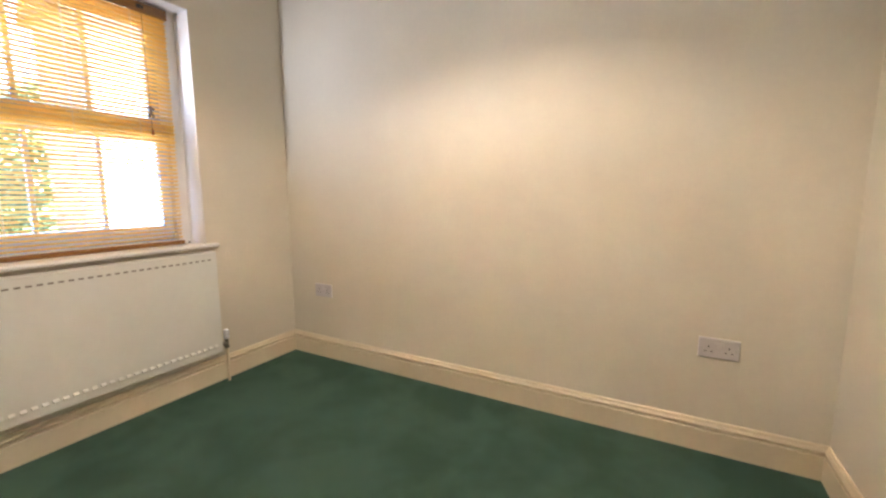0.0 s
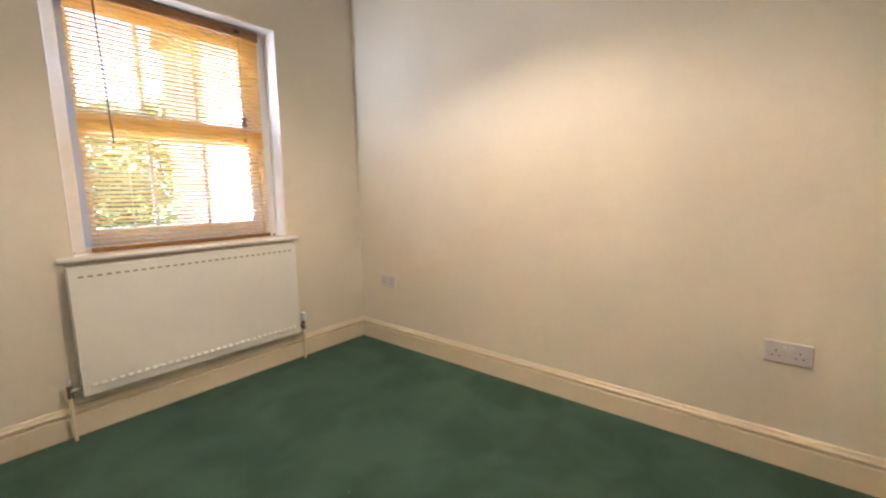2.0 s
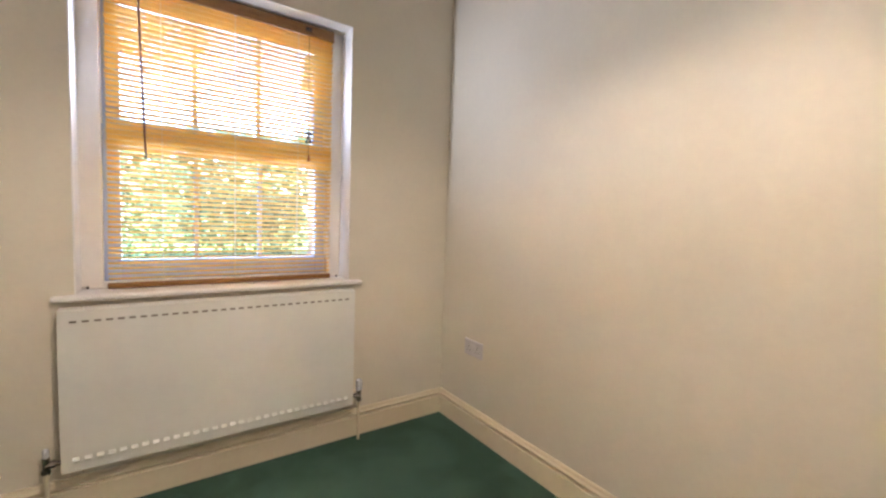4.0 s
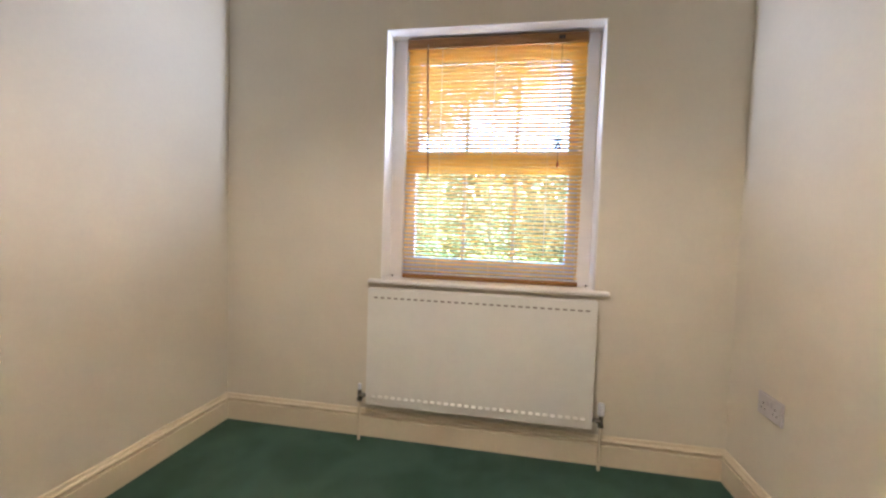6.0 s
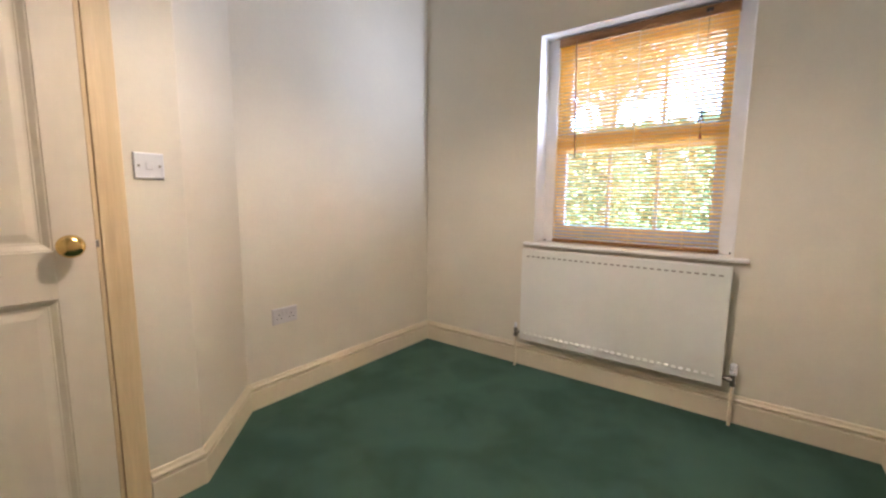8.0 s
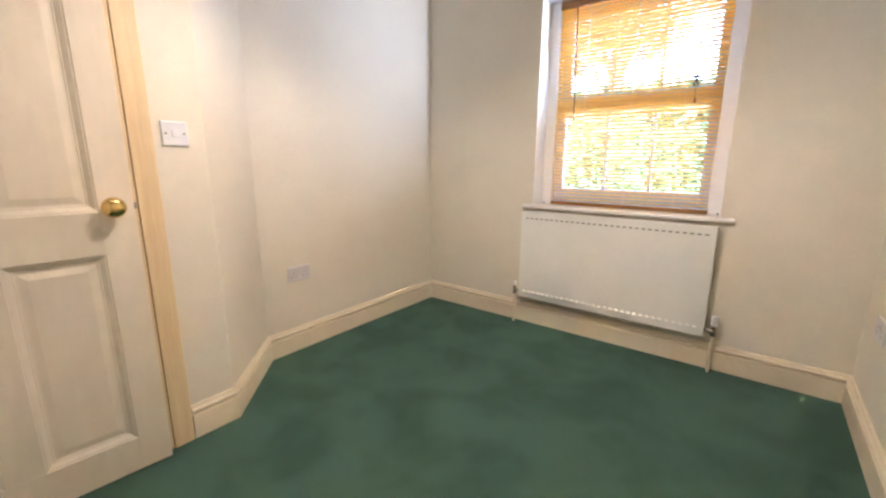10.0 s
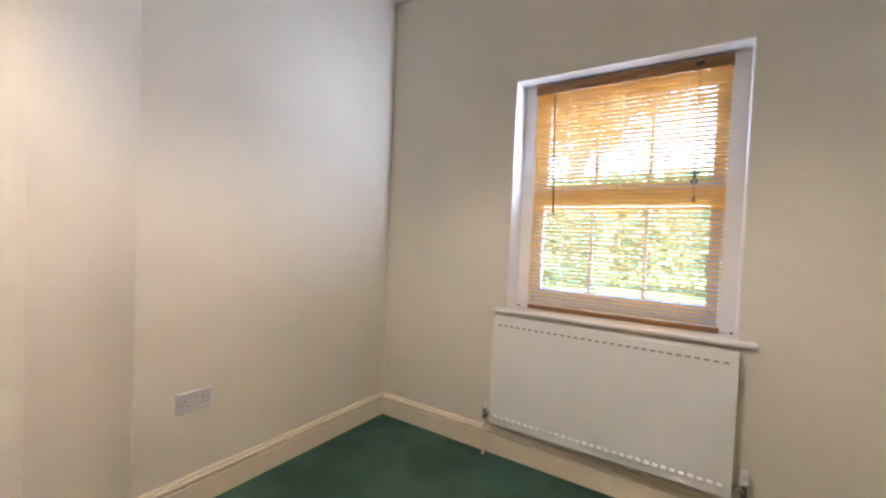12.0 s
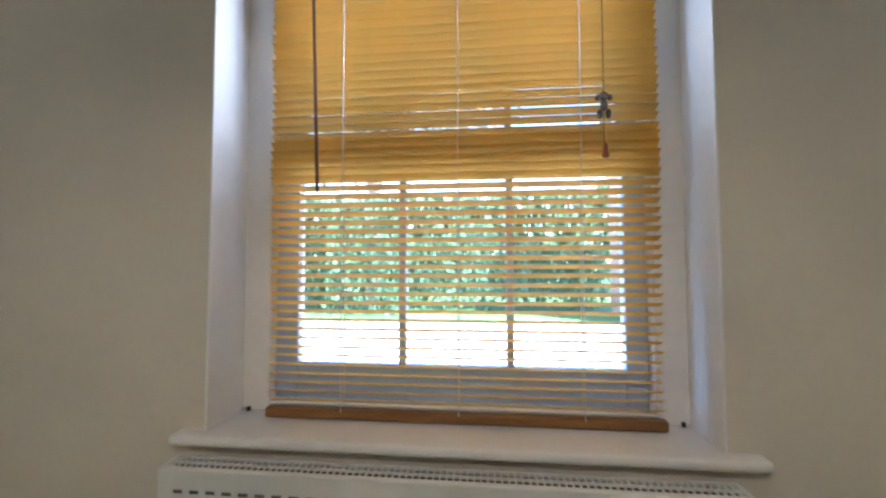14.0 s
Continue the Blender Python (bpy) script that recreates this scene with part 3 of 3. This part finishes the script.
while z < BTOP - 0.012:
    o = new("slat", slat_mesh)
    o.parent = blind
    pressed = 1.385 < z < 1.478        # the meeting rail's catch presses these slats into the room and closes them
    push = 0.004 if pressed else 0.0
    o.location = Vector((BXC + push + rng.uniform(-0.0006, 0.0006), (BY0 + BY1) / 2 + rng.uniform(-0.0015, 0.0015), z + rng.uniform(-0.0005, 0.0005))) - V0
    o.rotation_euler = (rng.uniform(-0.0012, 0.0012), rng.uniform(-0.008, 0.008) - (0.27 if pressed else 0.0), 0)
    z += SLAT_PITCH
for y in (0.745, 1.016, 1.289):
    bm = B()
    for dx in (-0.0115, 0.0115):
        rod(bm, (BXC + dx, y, BBOT + 0.02), (BXC + dx, y, BTOP - 0.01), 0.0011, 6)
    zz = BBOT + 0.041
    while zz < BTOP - 0.012:
        c = SLAT_W / 2
        rod(bm, (BXC - c * math.cos(SLAT_TILT), y, zz - c * math.sin(SLAT_TILT) - 0.001), (BXC + c * math.cos(SLAT_TILT), y, zz + c * math.sin(SLAT_TILT) - 0.001), 0.0007, 5)
        zz += SLAT_PITCH
    vpart("ladder_cord", bm, CORD, "white string ladder, brightened for light through the slat holes")
wand = vpart("tilt_wand", rod(B(), (-2.786, 0.672, BTOP - 0.030), (-2.788, 0.691, 1.356), 0.0042, 8), WANDWOOD, "dark brown tilt wand")
bm = B()
rod(bm, (-2.786, 0.672, BTOP - 0.032), (-2.797, 0.672, BTOP - 0.006), 0.0018, 6)
vpart("wand_hook", bm, CHROME, parent=wand)
cord = vpart("pull_cord", rod(B(), (-2.790, 1.334, BTOP + 0.002), (-2.788, 1.334, 1.448), 0.0012, 6), BROWNCORD, "thin brown pull cord")
bm = B()
for dy, dz, r, h in ((0, 0.049, 0.010, 0.018), (-0.013, 0.046, 0.006, 0.012), (0.013, 0.046, 0.006, 0.012), (0, 0.029, 0.0085, 0.022), (-0.009, 0.010, 0.0065, 0.020), (0.009, 0.010, 0.0065, 0.020)):
    lathe(bm, [(r * 0.4, -h / 2), (r * 0.85, -h * 0.3), (r, 0), (r * 0.85, h * 0.3), (r * 0.4, h / 2)], (-2.787, 1.334 + dy, 1.503 + dz), steps=12)
vpart("cord_toggle", bm, BEAD, "grey-brown carved wooden cord toggle", cord, True)
vpart("cord_tassel", lathe(B(), [(0.002, 0.030), (0.004, 0.026), (0.0065, 0.006), (0.0075, 0.0), (0.004, -0.003)][::-1], (-2.787, 1.336, 1.420), steps=12), TASSEL, "reddish wooden tassel", cord, True)


# ---------------------------------------------------------------- sockets and switch
def plate(bm, w, h, d=0.009):
    """A wall plate on local x (across) and z, standing off local y = 0 towards +y."""
    ring = [[bm.verts.new((sx * (w / 2 - i), y, sz * (h / 2 - i))) for sx, sz in ((-1, -1), (1, -1), (1, 1), (-1, 1))] for i, y in ((0, 0.0), (0, d - 0.003), (0.0012, d - 0.001), (0.004, d))]
    for a, b in zip(ring, ring[1:]):
        for k in range(4):
            bm.faces.new((a[k], a[(k + 1) % 4], b[(k + 1) % 4], b[k]))
    bm.faces.new(ring[-1]), bm.faces.new(list(reversed(ring[0])))
    return bm


def screws(parent, w, z=0.0):
    for x in (-w / 2 + 0.0125, w / 2 - 0.0125):
        part("screw", lathe(B(), [(0.0038, 0.0), (0.0036, 0.0006), (0.002, 0.0009)], (x, 0.0088, z), "Y", 12), STEEL, parent)


def double_socket(label):
    s = thing("double_socket", label=label, category="power socket", group="double wall sockets")
    part("faceplate", plate(B(), 0.146, 0.086), SOCKETPLASTIC, s, smooth=False)
    for x in (-0.036, 0.036):
        for dx, dz, w, h in ((0, 0.006, 0.0042, 0.0085), (-0.0112, -0.014, 0.0072, 0.0042), (0.0112, -0.014, 0.0072, 0.0042)):
            part("pin_hole", box(B(), x + dx - w / 2, x + dx + w / 2, 0.0085, 0.0093, dz - h / 2, dz + h / 2), DARK, s)
    for x in (-0.0105, 0.0105):
        part("rocker", box(B(), x - 0.0065, x + 0.0065, 0.0085, 0.0118, 0.004, 0.026, 0.0012), SOCKETPLASTIC, s)
    screws(s, 0.146, -0.002)
    return s


# plates face +y as built; turned to face the room
socket = double_socket("white double wall socket on the recess wall")
socket.matrix_basis = pose(-1.494, YS, 0.466)
for x in (-0.186, -2.418):
    copy_thing(socket, pose(x, YN, 0.466, 0, 0, 180))["label"] = "white double wall socket above the skirting board"

switch = thing("light_switch", (-0.797, YD, 1.207), "white square light switch plate beside the door", "light switch")
part("faceplate", plate(B(), 0.086, 0.086), PLASTIC, switch)
part("rocker", box(B(), -0.0105, 0.0105, 0.0085, 0.0125, -0.0125, 0.0125, 0.0015), PLASTIC, switch)
for x in (-0.030, 0.030):
    part("screw", lathe(B(), [(0.0042, 0.0), (0.004, 0.0006), (0.002, 0.0009)], (x, 0.0088, 0.0), "Y", 12), CHROME, switch)

# ---------------------------------------------------------------- ceiling lamp
pendant = thing("pendant_lamp", (LAMP.x, LAMP.y, TOP), "cream coolie-shade pendant lamp with a lit bulb", "ceiling lamp")


def ppart(name, bm, mat, label="", smooth=True):
    bmesh.ops.translate(bm, verts=bm.verts, vec=-Vector((LAMP.x, LAMP.y, TOP)))
    return part(name, bm, mat, pendant, label, smooth)


ppart("ceiling_rose", lathe(B(), [(0.042, -0.001), (0.042, -0.010), (0.034, -0.022), (0.008, -0.030)], (LAMP.x, LAMP.y, TOP)), PLASTIC)
ppart("flex", rod(B(), (LAMP.x, LAMP.y, TOP - 0.028), (LAMP.x, LAMP.y, LAMP.z + 0.09), 0.003, 8), PLASTIC)
ppart("lamp_holder", lathe(B(), [(0.008, 0.052), (0.017, 0.046), (0.019, 0.010), (0.016, 0.0)], (LAMP.x, LAMP.y, LAMP.z + 0.04)), PLASTIC)
bm = B()
steps = 40
rings = [[bm.verts.new((LAMP.x + r * math.cos(2 * math.pi * i / steps), LAMP.y + r * math.sin(2 * math.pi * i / steps), z)) for i in range(steps)]
         for r, z in ((0.150, LAMP.z - 0.060), (0.055, LAMP.z + 0.070), (0.0535, LAMP.z + 0.070), (0.1485, LAMP.z - 0.060))]
for a, b in zip(rings, rings[1:] + rings[:1]):
    for i in range(steps):
        bm.faces.new((a[i], a[(i + 1) % steps], b[(i + 1) % steps], b[i]))
for a in (0, 2 * math.pi / 3, 4 * math.pi / 3):
    rod(bm, (LAMP.x + 0.017 * math.cos(a), LAMP.y + 0.017 * math.sin(a), LAMP.z + 0.062), (LAMP.x + 0.0545 * math.cos(a), LAMP.y + 0.0545 * math.sin(a), LAMP.z + 0.068), 0.0012, 5)
ppart("lampshade", bm, SHADE, "cream fabric coolie shade")

# ---------------------------------------------------------------- outside
GZ = -0.20
structure("ground", box(B(), -600, 600, -600, 600, GZ - 0.6, GZ - 0.02), GRASS, "mown green lawn reaching into the distance", "lawn")
structure("pavement", box(B(), -12.0, -3.03, -30, 30, GZ - 0.3, GZ, 0.01, 1), PAVING, "pale sunlit concrete drive outside the window", "drive")
structure("kerb", box(B(), -12.14, -12.0, -30, 30, GZ - 0.3, GZ + 0.05, 0.015), PAVING, "low pale concrete kerb along the drive", "kerb")


def leaves(count, place, size, seed):
    """Many small folded leaves as one mesh; place(rng) gives each leaf's middle."""
    r = np.random.RandomState(seed)
    mid = np.array([place(r) for _ in range(count)])
    d = r.normal(size=(count, 3))
    d /= np.linalg.norm(d, axis=1)[:, None]
    e = np.cross(d, r.normal(size=(count, 3)))
    e /= np.linalg.norm(e, axis=1)[:, None]
    k = size * r.uniform(0.6, 1.4, count)[:, None]
    pts = np.stack([mid - d * k, mid + e * k * 0.45, mid + d * k, mid - e * k * 0.45], 1).reshape(-1, 3)
    me = bpy.data.meshes.new("leaves")
    me.from_pydata(pts.tolist(), [], [(4 * i, 4 * i + 1, 4 * i + 2, 4 * i + 3) for i in range(count)])
    return me


def tree(x, y, height, spread, mat, seed, label, count=5200, leaf=0.16):
    t = thing("tree", (x, y, GZ - 0.05), label, "tree")
    r = random.Random(seed)
    bm = B()
    tips = []
    trunk = height * 0.42
    rod(bm, (0, 0, 0), (0.1, 0.05, trunk), 0.05 * spread + 0.04, 12, 0.03 * spread + 0.02)
    for i in range(9):
        a, lift = 2 * math.pi * i / 9 + r.uniform(-0.3, 0.3), r.uniform(0.25, 0.95)
        z0 = trunk * r.uniform(0.55, 1.0)
        tip = Vector((spread * (1.1 - lift) * math.cos(a) * r.uniform(0.6, 1.0), spread * (1.1 - lift) * math.sin(a) * r.uniform(0.6, 1.0), trunk + (height - trunk) * lift * 0.85))
        rod(bm, (0.05, 0.03, z0), tip, 0.022 * spread, 7, 0.006 * spread)
        tips.append(tip)
        for _ in range(3):
            sub = tip + Vector((r.uniform(-1, 1), r.uniform(-1, 1), r.uniform(-0.3, 0.9))) * spread * 0.35
            rod(bm, Vector((0.05, 0.03, z0)).lerp(tip, r.uniform(0.5, 0.9)), sub, 0.008 * spread, 5, 0.003 * spread)
            tips.append(sub)
    part("trunk", bm, BARK, t)
    clumps = [(p, spread * r.uniform(0.20, 0.42)) for p in tips]

    def place(rs):
        p, q = clumps[rs.randint(len(clumps))]
        v = rs.normal(size=3)
        return np.array(p) + v / np.linalg.norm(v) * q * rs.uniform(0.3, 1.0) ** 0.5
    me = leaves(count, place, leaf, seed)
    me.materials.append(mat)
    crown = new("crown", me)
    crown.parent = t
    tagged(crown, "leafy crown with gaps", kind="stuff")
    return t


def hedge(x, y0, y1, depth, height, mat, seed, label, count=9000, leaf=0.10, name="hedge"):
    r0 = random.Random(seed)
    bumps = [(r0.uniform(y0, y1), r0.uniform(0.5, 1.4), r0.uniform(0.1, 0.55)) for _ in range(14)]

    def top(y):
        return height * 0.8 + sum(h * math.exp(-((y - c) / w) ** 2) for c, w, h in bumps)

    def place(rs):
        y = rs.uniform(y0, y1)
        z = GZ + top(y) * rs.uniform(0, 1) ** 0.7
        return np.array([x + depth * (rs.uniform() - 0.5) * (1.2 - 0.4 * (z - GZ) / height), y, z])
    me = leaves(count, place, leaf, seed)
    me.materials.append(mat)
    h = new(name, me)
    h.location = (0, 0, 0)
    return tagged(h, label, name.replace("_", " "), kind="stuff")


hedge(-15.5, -16, 4.7, 1.6, 2.5, LEAF, 3, "loose green garden hedge behind the lawn", 24000)
hedge(-13.6, -3.6, -1.2, 1.2, 1.3, LEAF, 8, "low green shrub beside the drive", 2500)
hedge(-25.0, -34, 10, 3.0, 6.6, LEAF, 17, "dense green trees along the garden's far edge", 16000, 0.30, "tree_line")
tree(-14.5, -2.5, 10.5, 4.0, LEAFCOPPER, 11, "broad copper-leaved garden tree beyond the drive", 26000, 0.15)
tree(-17.5, -8.5, 10.0, 4.2, LEAF, 23, "broad green garden tree beyond the hedge", 22000, 0.16)


def neighbour_house(x0, x1, y0, y1, eaves, ridge):
    h = thing("neighbour_house", (x1, y0, GZ), "two-storey red-brown brick house across the drive", "house")
    off = h.location.copy()

    def hpart(name, bm, mat, parent=None):
        bmesh.ops.translate(bm, verts=bm.verts, vec=-off)
        return part(name, bm, mat, parent or h)
    bm = B()
    box(bm, x0, x1, y0, y1, GZ - 0.1, eaves)
    hpart("wall", bm, BRICK)
    bm = B()
    xm = (x0 + x1) / 2
    pts = [(x0 - 0.3, eaves - 0.1), (x1 + 0.3, eaves - 0.1), (xm, ridge)]
    ends = [[bm.verts.new((x, y, z)) for x, z in pts] for y in (y0 - 0.2, y1 + 0.2)]
    for i in range(3):
        bm.faces.new((ends[0][i], ends[0][(i + 1) % 3], ends[1][(i + 1) % 3], ends[1][i]))
    bm.faces.new(ends[0]), bm.faces.new(list(reversed(ends[1])))
    hpart("roof", bm, ROOFTILE)
    for z in (0.7, 3.4):
        for y in (y0 + 1.2, y0 + 4.0):
            w = hpart("window", box(B(), x1 + 0.002, x1 + 0.05, y, y + 1.2, z, z + 1.3, 0.01), WHITE)
            for k in (0, 1):
                hpart("pane", box(B(), x1 + 0.05, x1 + 0.056, y + 0.06 + k * 0.56, y + 0.58 + k * 0.56, z + 0.07, z + 1.23), GLASSDARK, w)
            hpart("sill", box(B(), x1 + 0.002, x1 + 0.12, y - 0.06, y + 1.26, z - 0.09, z, 0.01), PAVING, w)
    return h


neighbour_house(-14.5, -11.8, 4.75, 13.5, 5.4, 8.4)
